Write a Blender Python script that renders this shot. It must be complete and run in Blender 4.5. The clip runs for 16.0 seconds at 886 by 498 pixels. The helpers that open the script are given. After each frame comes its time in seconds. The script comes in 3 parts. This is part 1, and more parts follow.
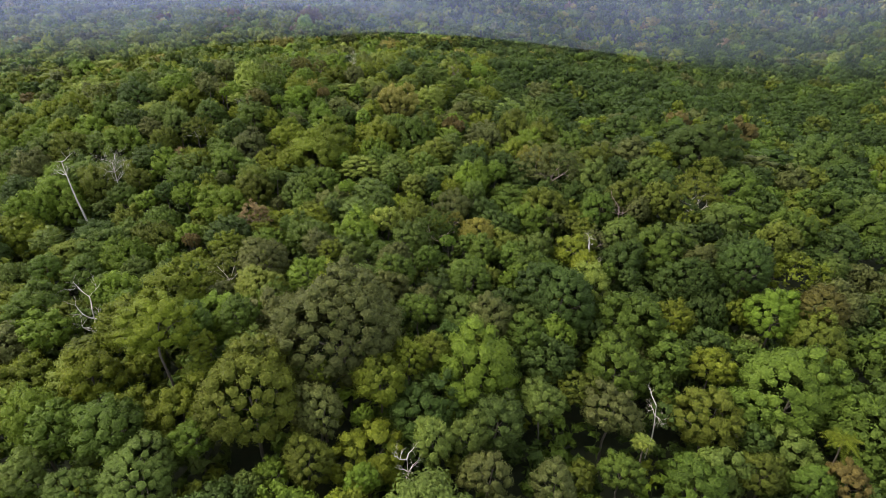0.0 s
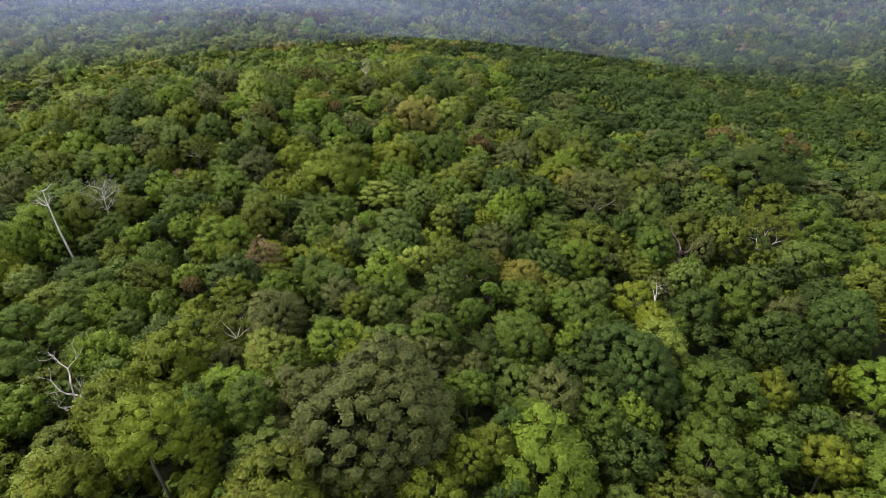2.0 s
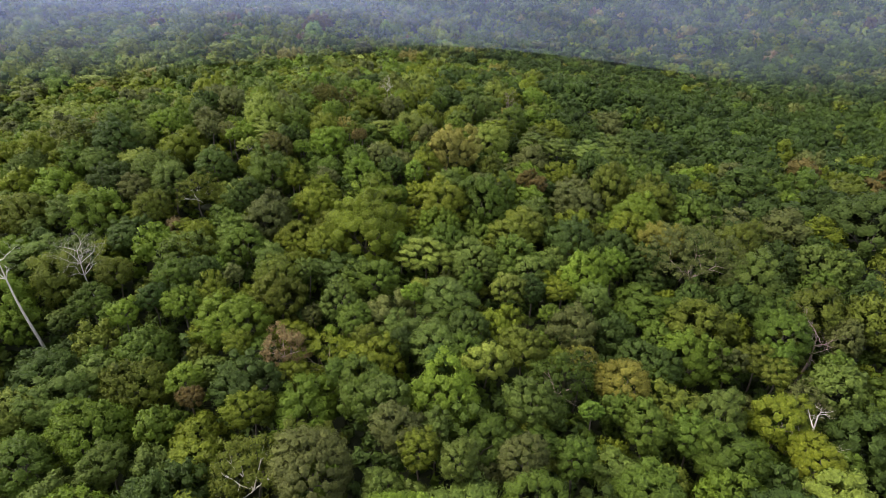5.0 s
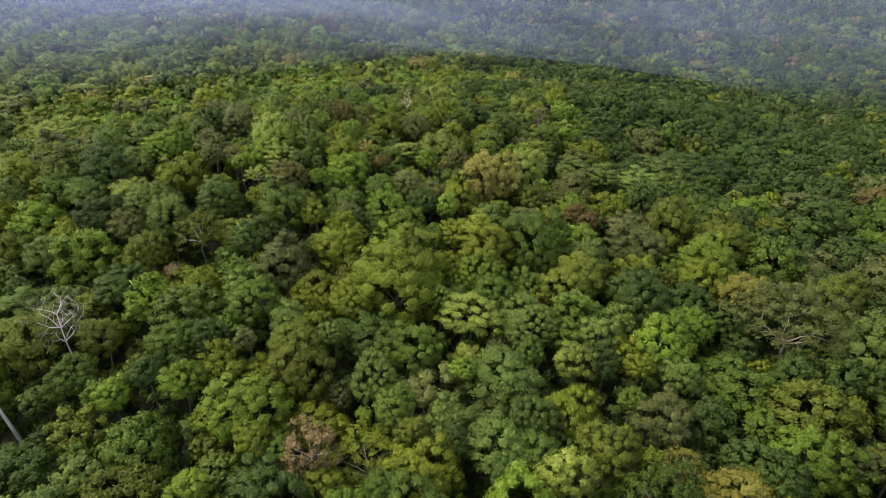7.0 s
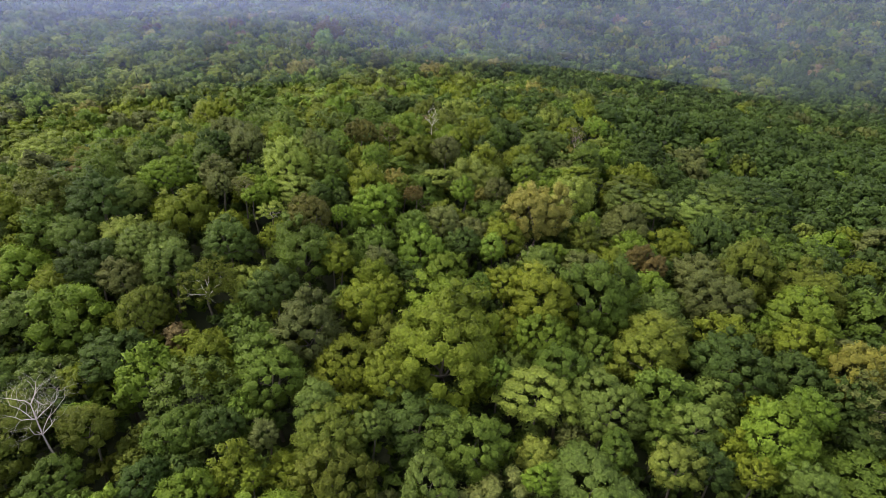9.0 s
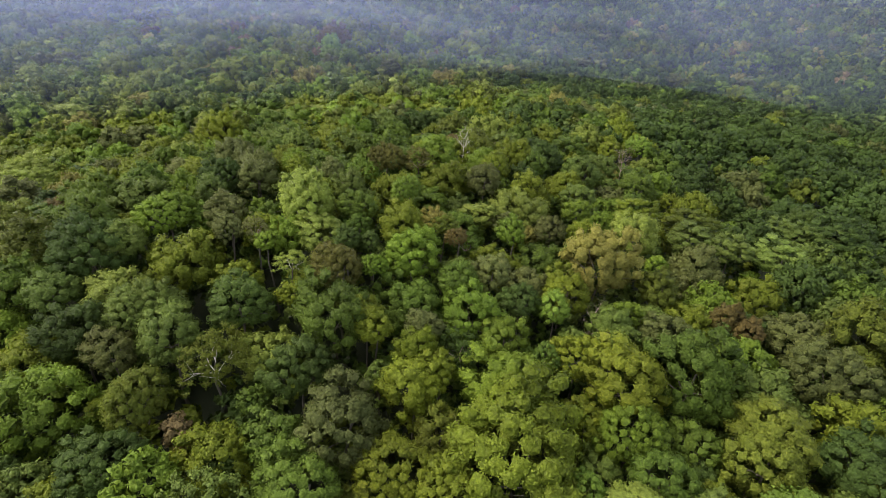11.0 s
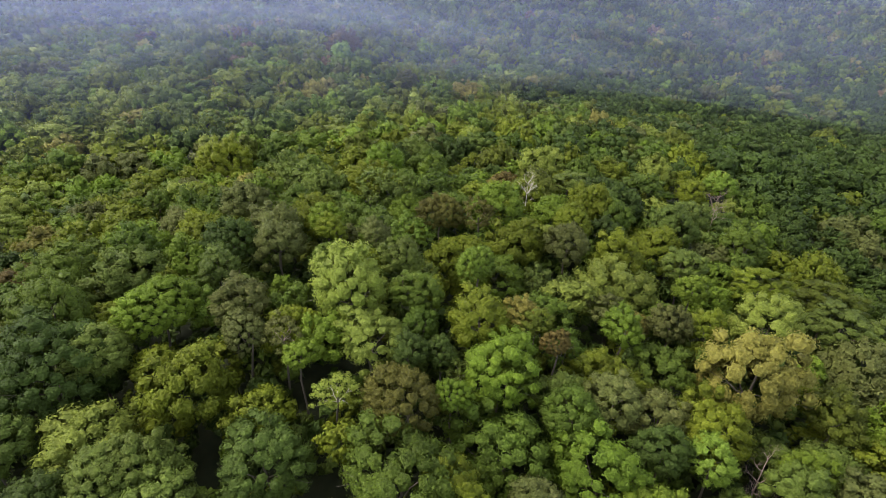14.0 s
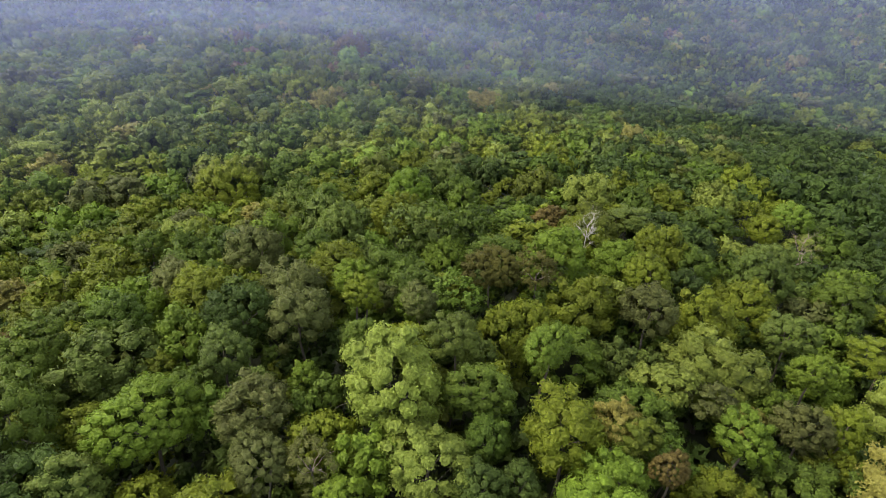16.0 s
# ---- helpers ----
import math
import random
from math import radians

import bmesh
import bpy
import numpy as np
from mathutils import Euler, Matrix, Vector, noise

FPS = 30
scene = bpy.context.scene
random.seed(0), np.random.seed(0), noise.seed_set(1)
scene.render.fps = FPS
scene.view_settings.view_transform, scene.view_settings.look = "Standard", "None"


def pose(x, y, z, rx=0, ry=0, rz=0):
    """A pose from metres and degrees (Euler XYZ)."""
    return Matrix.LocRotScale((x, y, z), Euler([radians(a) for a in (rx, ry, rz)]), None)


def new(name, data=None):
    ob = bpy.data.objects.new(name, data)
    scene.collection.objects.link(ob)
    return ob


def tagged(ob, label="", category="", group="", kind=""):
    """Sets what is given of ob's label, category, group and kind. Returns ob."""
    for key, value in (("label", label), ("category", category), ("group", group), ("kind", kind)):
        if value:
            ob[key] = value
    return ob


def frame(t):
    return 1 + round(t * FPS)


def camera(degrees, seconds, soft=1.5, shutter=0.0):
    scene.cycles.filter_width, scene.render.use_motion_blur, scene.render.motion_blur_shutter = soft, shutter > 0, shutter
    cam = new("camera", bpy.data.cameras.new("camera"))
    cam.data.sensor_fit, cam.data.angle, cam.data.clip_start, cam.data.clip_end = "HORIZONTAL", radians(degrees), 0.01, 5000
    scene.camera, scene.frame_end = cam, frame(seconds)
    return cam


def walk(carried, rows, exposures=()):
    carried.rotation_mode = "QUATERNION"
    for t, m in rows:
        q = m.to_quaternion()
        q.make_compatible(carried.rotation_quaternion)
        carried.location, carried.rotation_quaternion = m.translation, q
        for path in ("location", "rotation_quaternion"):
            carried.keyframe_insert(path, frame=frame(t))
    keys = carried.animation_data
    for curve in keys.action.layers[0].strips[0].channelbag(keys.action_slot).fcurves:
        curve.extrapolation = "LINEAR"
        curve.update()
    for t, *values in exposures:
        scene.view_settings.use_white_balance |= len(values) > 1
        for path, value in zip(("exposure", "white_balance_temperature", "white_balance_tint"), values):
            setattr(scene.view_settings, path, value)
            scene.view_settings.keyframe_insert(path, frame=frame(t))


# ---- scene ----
cam = camera(77.3, 16.0, soft=0.75)
METRES, EYE, TILT, LEAN, TURN = 180.0, 87.6, 5.0, 0.0, -4.4
ROWS = [
    (0.0, 0.0, 0.0, 0.0, -0.41, -34.78, 0.6),
    (0.5, -0.0109, 0.0261, -0.003, -0.41, -34.74, 0.55),
    (1.0, -0.0232, 0.0546, -0.0066, -0.43, -34.72, 0.48),
    (1.5, -0.0349, 0.0826, -0.0095, -0.49, -34.7, 0.44),
    (2.0, -0.0458, 0.1103, -0.0127, -0.47, -34.68, 0.41),
    (2.5, -0.058, 0.1402, -0.0157, -0.49, -34.69, 0.36),
    (3.0, -0.0691, 0.167, -0.018, -0.5, -34.69, 0.29),
    (5.5, -0.1286, 0.3143, -0.0295, -0.69, -34.81, -0.01),
    (6.0, -0.1412, 0.3429, -0.032, -0.72, -34.78, -0.07),
    (6.5, -0.1543, 0.3725, -0.0343, -0.77, -34.78, -0.17),
    (7.0, -0.1659, 0.4004, -0.0371, -0.79, -34.76, -0.22),
    (7.5, -0.1785, 0.4282, -0.0391, -0.84, -34.72, -0.31),
    (8.0, -0.1913, 0.457, -0.0417, -0.89, -34.71, -0.39),
    (8.5, -0.2036, 0.4847, -0.0449, -0.89, -34.69, -0.43),
    (9.0, -0.2157, 0.5121, -0.0478, -0.9, -34.7, -0.47),
    (11.5, -0.277, 0.6562, -0.0639, -0.93, -34.58, -0.78),
    (12.0, -0.2891, 0.6852, -0.0673, -0.93, -34.52, -0.88),
    (12.5, -0.3007, 0.7144, -0.0708, -0.93, -34.5, -0.92),
    (13.0, -0.3124, 0.7433, -0.0742, -0.96, -34.46, -0.94),
    (13.5, -0.3251, 0.7735, -0.0785, -1.01, -34.43, -1.01),
    (14.0, -0.337, 0.8024, -0.0823, -1.08, -34.44, -1.04),
    (14.5, -0.349, 0.8325, -0.0862, -1.05, -34.41, -1.08),
    (15.0, -0.36, 0.8614, -0.0897, -1.06, -34.39, -1.12),
    (15.5, -0.371, 0.8921, -0.0933, -1.1, -34.37, -1.12),
    (16.0, -0.3804, 0.9194, -0.0959, -1.1, -34.42, -1.11),
]
walk(cam, [(t, pose(0, 0, EYE, TILT, LEAN, TURN) @ pose(METRES * x, METRES * y, METRES * z, 90 + pitch, roll, yaw)) for t, x, y, z, yaw, pitch, roll in ROWS])

# ---- light: hazy bright day, sun high on the left ----
SUN_UP, SUN_ROUND = radians(54), radians(283)
world = bpy.data.worlds.new("sky")
scene.world = world
world.use_nodes = True
wn = world.node_tree.nodes
sky = wn.new("ShaderNodeTexSky")
sky.sky_type = "NISHITA"
sky.sun_disc = False
sky.sun_elevation, sky.sun_rotation = SUN_UP, SUN_ROUND
sky.air_density, sky.dust_density = 1.0, 3.0
wn["Background"].inputs["Strength"].default_value = 0.265
haze = wn.new("ShaderNodeHueSaturation")       # thin cloud: a paler sky than clear blue
haze.inputs["Saturation"].default_value = 0.45
world.node_tree.links.new(sky.outputs[0], haze.inputs["Color"])
world.node_tree.links.new(haze.outputs[0], wn["Background"].inputs["Color"])

sun_data = bpy.data.lights.new("sun", "SUN")
sun_data.energy, sun_data.angle, sun_data.color = 1.05, radians(14), (1.0, 0.91, 0.75)
sun = new("sun", sun_data)
toward = Vector((math.sin(SUN_ROUND) * math.cos(SUN_UP), math.cos(SUN_ROUND) * math.cos(SUN_UP), math.sin(SUN_UP)))
sun.rotation_mode = "QUATERNION"
sun.rotation_quaternion = toward.to_track_quat("Z", "Y")
scene.view_settings.exposure = 0.83



# ---- materials ----
def material(name):
    m = bpy.data.materials.new(name)
    m.use_nodes = True
    m.node_tree.nodes.clear()
    return m, m.node_tree.nodes.new, m.node_tree.links.new


def leaf_material(name, low, high, tip, sheen=0.15):
    """Foliage: each leaf spray varies between two greens, broad patches of cloud shade and darker tuft gaps put into
    the colour, a slightly lighter translucent back.
    """
    m, node, link = material(name)
    geo, info = node("ShaderNodeNewGeometry"), node("ShaderNodeObjectInfo")
    ramp = node("ShaderNodeValToRGB")
    low = tuple(0.55 * a + 0.45 * b for a, b in zip(low, high))
    high = tuple(0.1 * a + 0.9 * b for a, b in zip(low, high))
    tip = tuple(0.55 * a + 0.45 * b for a, b in zip(tip, high))
    ramp.color_ramp.elements[0].color, ramp.color_ramp.elements[1].color = (*low, 1), (*high, 1)
    last = ramp.color_ramp.elements.new(0.93)
    last.color = (*high, 1)
    ramp.color_ramp.elements[-1].color = (*tip, 1)
    link(geo.outputs["Random Per Island"], ramp.inputs[0])
    # wide noise darkens and lightens the leaf colour, standing in for cloud shade
    shade_patch = node("ShaderNodeTexNoise")
    shade_patch.inputs["Scale"].default_value, shade_patch.inputs["Detail"].default_value = 0.06, 2
    link(geo.outputs["Position"], shade_patch.inputs["Vector"])
    hue = node("ShaderNodeHueSaturation")
    shift = node("ShaderNodeMapRange")
    shift.inputs["To Min"].default_value, shift.inputs["To Max"].default_value = 0.491, 0.507
    link(info.outputs["Random"], shift.inputs["Value"])
    link(shift.outputs[0], hue.inputs["Hue"])
    value = node("ShaderNodeMapRange")
    value.inputs["From Min"].default_value, value.inputs["From Max"].default_value = 0.3, 0.7
    value.inputs["To Min"].default_value, value.inputs["To Max"].default_value = 0.7, 1.3
    link(shade_patch.outputs["Fac"], value.inputs["Value"])
    link(ramp.outputs[0], hue.inputs["Color"])
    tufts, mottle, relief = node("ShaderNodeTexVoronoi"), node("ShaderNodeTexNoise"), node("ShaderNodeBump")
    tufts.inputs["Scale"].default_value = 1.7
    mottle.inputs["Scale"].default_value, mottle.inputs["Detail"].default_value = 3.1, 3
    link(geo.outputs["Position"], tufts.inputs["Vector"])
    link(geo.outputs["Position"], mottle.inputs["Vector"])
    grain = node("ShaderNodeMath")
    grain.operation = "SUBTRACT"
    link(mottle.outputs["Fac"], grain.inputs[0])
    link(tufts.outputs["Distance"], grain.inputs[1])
    # shade between tufts painted into the colour: hollows of the relief darker, knobs lighter
    gap_shade = node("ShaderNodeMapRange")
    gap_shade.inputs["From Min"].default_value, gap_shade.inputs["From Max"].default_value = -0.25, 0.35
    gap_shade.inputs["To Min"].default_value, gap_shade.inputs["To Max"].default_value = 0.78, 1.2
    link(grain.outputs[0], gap_shade.inputs["Value"])
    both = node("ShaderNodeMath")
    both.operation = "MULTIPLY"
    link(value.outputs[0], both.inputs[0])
    link(gap_shade.outputs[0], both.inputs[1])
    own = node("ShaderNodeMapRange")
    own.inputs["To Min"].default_value, own.inputs["To Max"].default_value = 0.88, 1.12
    scramble = node("ShaderNodeMath")
    scramble.operation = "FRACT"
    times = node("ShaderNodeMath")
    times.operation = "MULTIPLY"
    times.inputs[1].default_value = 57.3
    link(info.outputs["Random"], times.inputs[0])
    link(times.outputs[0], scramble.inputs[0])
    link(scramble.outputs[0], own.inputs["Value"])
    all_three = node("ShaderNodeMath")
    all_three.operation = "MULTIPLY"
    link(both.outputs[0], all_three.inputs[0])
    link(own.outputs[0], all_three.inputs[1])
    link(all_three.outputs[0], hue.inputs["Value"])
    relief.inputs["Strength"].default_value, relief.inputs["Distance"].default_value = 0.6, 0.5
    link(grain.outputs[0], relief.inputs["Height"])
    front, back, mix = node("ShaderNodeBsdfPrincipled"), node("ShaderNodeBsdfTranslucent"), node("ShaderNodeMixShader")
    front.inputs["Roughness"].default_value, front.inputs["Specular IOR Level"].default_value = 0.55, sheen
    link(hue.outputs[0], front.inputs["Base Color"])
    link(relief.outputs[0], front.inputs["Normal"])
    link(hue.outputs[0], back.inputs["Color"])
    mix.inputs[0].default_value = 0.28
    link(front.outputs[0], mix.inputs[1])
    link(back.outputs[0], mix.inputs[2])
    link(mix.outputs[0], node("ShaderNodeOutputMaterial").inputs[0])
    return m


def rough_material(name, low, high, scale, rough=0.9, bump=0.4, stretch=(1, 1, 1)):
    m, node, link = material(name)
    co, mapping = node("ShaderNodeTexCoord"), node("ShaderNodeMapping")
    mapping.inputs["Scale"].default_value = stretch
    fine, wide = node("ShaderNodeTexNoise"), node("ShaderNodeTexNoise")
    fine.inputs["Scale"].default_value, fine.inputs["Detail"].default_value = scale, 6
    wide.inputs["Scale"].default_value, wide.inputs["Detail"].default_value = scale / 9, 3
    link(co.outputs["Object"], mapping.inputs[0])
    link(mapping.outputs[0], fine.inputs["Vector"])
    link(mapping.outputs[0], wide.inputs["Vector"])
    both = node("ShaderNodeMath")
    both.operation = "MULTIPLY_ADD"
    both.inputs[1].default_value = 0.6
    half = node("ShaderNodeMath")
    half.operation = "MULTIPLY"
    half.inputs[1].default_value = 0.4
    link(wide.outputs["Fac"], half.inputs[0])
    link(fine.outputs["Fac"], both.inputs[0])
    link(half.outputs[0], both.inputs[2])
    ramp = node("ShaderNodeValToRGB")
    ramp.color_ramp.elements[0].position, ramp.color_ramp.elements[1].position = 0.35, 0.65
    ramp.color_ramp.elements[0].color, ramp.color_ramp.elements[1].color = (*low, 1), (*high, 1)
    link(both.outputs[0], ramp.inputs[0])
    face, lift = node("ShaderNodeBsdfPrincipled"), node("ShaderNodeBump")
    face.inputs["Roughness"].default_value = rough
    lift.inputs["Strength"].default_value = bump
    link(fine.outputs["Fac"], lift.inputs["Height"])
    link(lift.outputs[0], face.inputs["Normal"])
    link(ramp.outputs[0], face.inputs["Base Color"])
    link(face.outputs[0], node("ShaderNodeOutputMaterial").inputs[0])
    return m


LEAF = {
    "mid": leaf_material("leaf_mid_green", (0.054, 0.083, 0.010), (0.097, 0.144, 0.017), (0.150, 0.200, 0.034)),
    "deep": leaf_material("leaf_deep_green", (0.034, 0.056, 0.010), (0.064, 0.098, 0.016), (0.095, 0.140, 0.030)),
    "fresh": leaf_material("leaf_fresh_green", (0.084, 0.130, 0.010), (0.140, 0.202, 0.019), (0.200, 0.270, 0.043)),
    "vivid": leaf_material("leaf_vivid_green", (0.092, 0.150, 0.016), (0.150, 0.226, 0.028), (0.205, 0.290, 0.050)),
    "lime": leaf_material("leaf_lime_green", (0.094, 0.118, 0.009), (0.155, 0.186, 0.014), (0.220, 0.240, 0.034)),
    "pale": leaf_material("leaf_pale_green", (0.123, 0.154, 0.022), (0.196, 0.234, 0.037), (0.257, 0.300, 0.068)),
    "cream": leaf_material("leaf_cream_green", (0.143, 0.182, 0.025), (0.226, 0.278, 0.043), (0.276, 0.330, 0.076)),
    "olive": leaf_material("leaf_olive", (0.068, 0.086, 0.009), (0.120, 0.142, 0.016), (0.170, 0.180, 0.030)),
    "ash": leaf_material("leaf_ash_olive", (0.068, 0.079, 0.019), (0.122, 0.134, 0.034), (0.190, 0.190, 0.068)),
    "sage": leaf_material("leaf_sage_green", (0.073, 0.106, 0.017), (0.125, 0.166, 0.029), (0.180, 0.220, 0.051)),
    "tan": leaf_material("leaf_tan", (0.154, 0.141, 0.027), (0.237, 0.217, 0.044), (0.308, 0.285, 0.076)),
    "rust": leaf_material("leaf_rust", (0.082, 0.062, 0.016), (0.128, 0.096, 0.025), (0.160, 0.130, 0.040)),
    "gold": leaf_material("leaf_gold", (0.120, 0.116, 0.016), (0.195, 0.184, 0.029), (0.250, 0.235, 0.051)),
    "umber": leaf_material("leaf_umber", (0.058, 0.055, 0.010), (0.094, 0.088, 0.016), (0.125, 0.115, 0.030)),
    "straw": leaf_material("leaf_straw", (0.130, 0.095, 0.037), (0.205, 0.150, 0.063), (0.281, 0.210, 0.102)),
}
HUES = list(LEAF)
BARK = rough_material("bark_grey_brown", (0.06, 0.048, 0.036), (0.15, 0.125, 0.10), 3.0, stretch=(1, 1, 0.25))
PALE_BARK = rough_material("bark_bleached", (0.34, 0.29, 0.25), (0.60, 0.54, 0.48), 3.0, stretch=(1, 1, 0.25))
PINK_BARK = rough_material("bark_dead_pinkish", (0.20, 0.14, 0.12), (0.36, 0.27, 0.23), 3.0, stretch=(1, 1, 0.25))
RED_BARK = rough_material("bark_dead_red", (0.12, 0.05, 0.035), (0.24, 0.11, 0.08), 3.0, stretch=(1, 1, 0.25))
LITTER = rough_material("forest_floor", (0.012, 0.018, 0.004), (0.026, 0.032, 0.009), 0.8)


# ---- the lie of the land: canopy height over the valley, a spur ahead, a hollow to its far side ----
HILLS = [
    (-50, 225, 45, 16.7),
    (10, 215, 50, 3.8),
    (-110, 225, 45, 9.4),
    (-20, 120, 45, 5.4),
    (60, 120, 55, 10.8),
    (100, 190, 60, 10.5),
    (-90, 130, 50, 8.0),
    (20, 300, 60, 12.8),
    (-100, 330, 70, 8.4),
    (100, 330, 80, 11.6),
    (250, 400, 150, -18.6),
    (-250, 450, 150, 8.3),
    (0, 500, 150, -3.0),
    (-30, 60, 35, 16.7),
    (40, 60, 35, 1.4),
    (0, 1350, 300, 90.0),
    (800, 1300, 330, 80.0),
    (-420, 760, 160, 20.0),
    (-75, 625, 95, 8.0),
    (62, 252, 30, -4.5),
    (190, 465, 70, -5.0),
    (-122, 218, 28, 6.0),
    (-130, 480, 55, 5.0),
    (28, 112, 16, -3.0),
    (-53, 112, 15, -3.0),
]


def canopy(x, y):
    z = 12.1
    for a, b, s, h in HILLS:
        z = z + h * np.exp(-((x - a) ** 2 + (y - b) ** 2) / (2 * s * s))
    return z


DEPTH = 17.0    # from the tops of the crowns down to the forest floor


def mesh_of(name, verts, faces, mats, index=None, smooth=False, normals=None):
    """A mesh from arrays of corners and of faces, all with as many corners."""
    me = bpy.data.meshes.new(name)
    n, k = faces.shape
    me.vertices.add(len(verts))
    me.vertices.foreach_set("co", np.ascontiguousarray(verts, dtype=np.float32).ravel())
    me.loops.add(k * n)
    me.loops.foreach_set("vertex_index", np.ascontiguousarray(faces, dtype=np.int32).ravel())
    me.polygons.add(n)
    me.polygons.foreach_set("loop_start", np.arange(0, k * n, k, dtype=np.int32))
    for m in mats:
        me.materials.append(m)
    if index is not None:
        me.polygons.foreach_set("material_index", np.ascontiguousarray(index, dtype=np.int32))
    me.update(calc_edges=True)
    me.polygons.foreach_set("use_smooth", np.full(n, smooth or normals is not None))
    me.validate()
    if normals is not None:
        me.attributes.new("custom_normal", "FLOAT_VECTOR", "POINT").data.foreach_set("vector", np.ascontiguousarray(normals, dtype=np.float32).ravel())
    return me


# ground: one sheet, fine under the flight and coarse out to the horizon
def spread(inner, outer, near, far):
    a = np.linspace(0, inner, near)
    return np.concatenate([a, inner + (outer - inner) * np.linspace(0, 1, far)[1:] ** 2])


gx = spread(420, 4000, 50, 18)
gx = np.concatenate([-gx[:0:-1], gx])
gy = np.concatenate([-spread(150, 3000, 14, 14)[:0:-1], spread(1000, 5000, 90, 16)])
GX, GY = np.meshgrid(gx, gy)
GZ = canopy(GX, GY) - DEPTH + 0.6 * np.sin(GX * 0.21) * np.cos(GY * 0.17)
ids = np.arange(GX.size).reshape(GX.shape)
ground_quads = np.stack([ids[:-1, :-1], ids[:-1, 1:], ids[1:, 1:], ids[1:, :-1]], -1).reshape(-1, 4)
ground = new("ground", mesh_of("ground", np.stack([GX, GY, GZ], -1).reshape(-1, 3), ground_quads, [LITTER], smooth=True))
tagged(ground, "dark forest floor of leaf litter under dense rainforest", "ground", kind="structure")


# ---- pieces of trees ----
def unit(v):
    return v / np.maximum(np.linalg.norm(v, axis=-1, keepdims=True), 1e-6)


def sprays(centres, normals, length, width, r):
    """Small drooping leaf sprays, one at each centre, facing along its normal."""
    n = len(centres)
    side = unit(np.cross(normals, r.normal(size=(n, 3))))
    along = np.cross(side, normals)
    L, W = (length * r.uniform(0.65, 1.4, (n, 1))), (width * r.uniform(0.7, 1.3, (n, 1)))
    return np.stack([centres - along * L * 0.3 + side * W / 2, centres - along * L * 0.4 - side * W / 2,
                     centres + along * L * 0.6 - normals * L * 0.15], 1).reshape(-1, 3)


FORMS = {  # height, clump size low and high, how flat a clump is, spread of leaf directions, share of clumps, lowest clump, unevenness
    "dome": (0.98, 0.24, 0.38, 0.85, 0.48, 1.10, -0.45, 0.17),
    "round": (1.00, 0.27, 0.41, 0.88, 0.36, 0.95, -0.5, 0.22),
    "fine": (0.92, 0.22, 0.30, 0.92, 0.60, 1.50, -0.4, 0.08),
    "tier": (0.82, 0.26, 0.42, 0.45, 0.32, 0.90, -0.3, 0.22),
    "sparse": (0.92, 0.18, 0.28, 0.70, 0.60, 1.10, -0.3, 0.24),
    "tall": (1.45, 0.27, 0.40, 0.90, 0.48, 1.10, -0.6, 0.16),
}


def lump(rings, segs):
    """The dense inside of a clump of leaves, a ball open below."""
    rows = [(math.cos(a) * math.cos(b), math.cos(a) * math.sin(b), math.sin(a)) for i, a in enumerate(radians(-40 + 126 * i / rings) for i in range(rings + 1))
            for b in (2 * math.pi * (j + 0.5 * (i % 2)) / segs for j in range(segs))]
    faces = []
    for i in range(rings):
        for j in range(segs):
            a, b, c, e = i * segs + j, i * segs + (j + 1) % segs, (i + 1) * segs + (j + 1) % segs, (i + 1) * segs + j
            faces += [(a, b, c), (a, c, e)]
    return np.array(rows), np.array(faces)


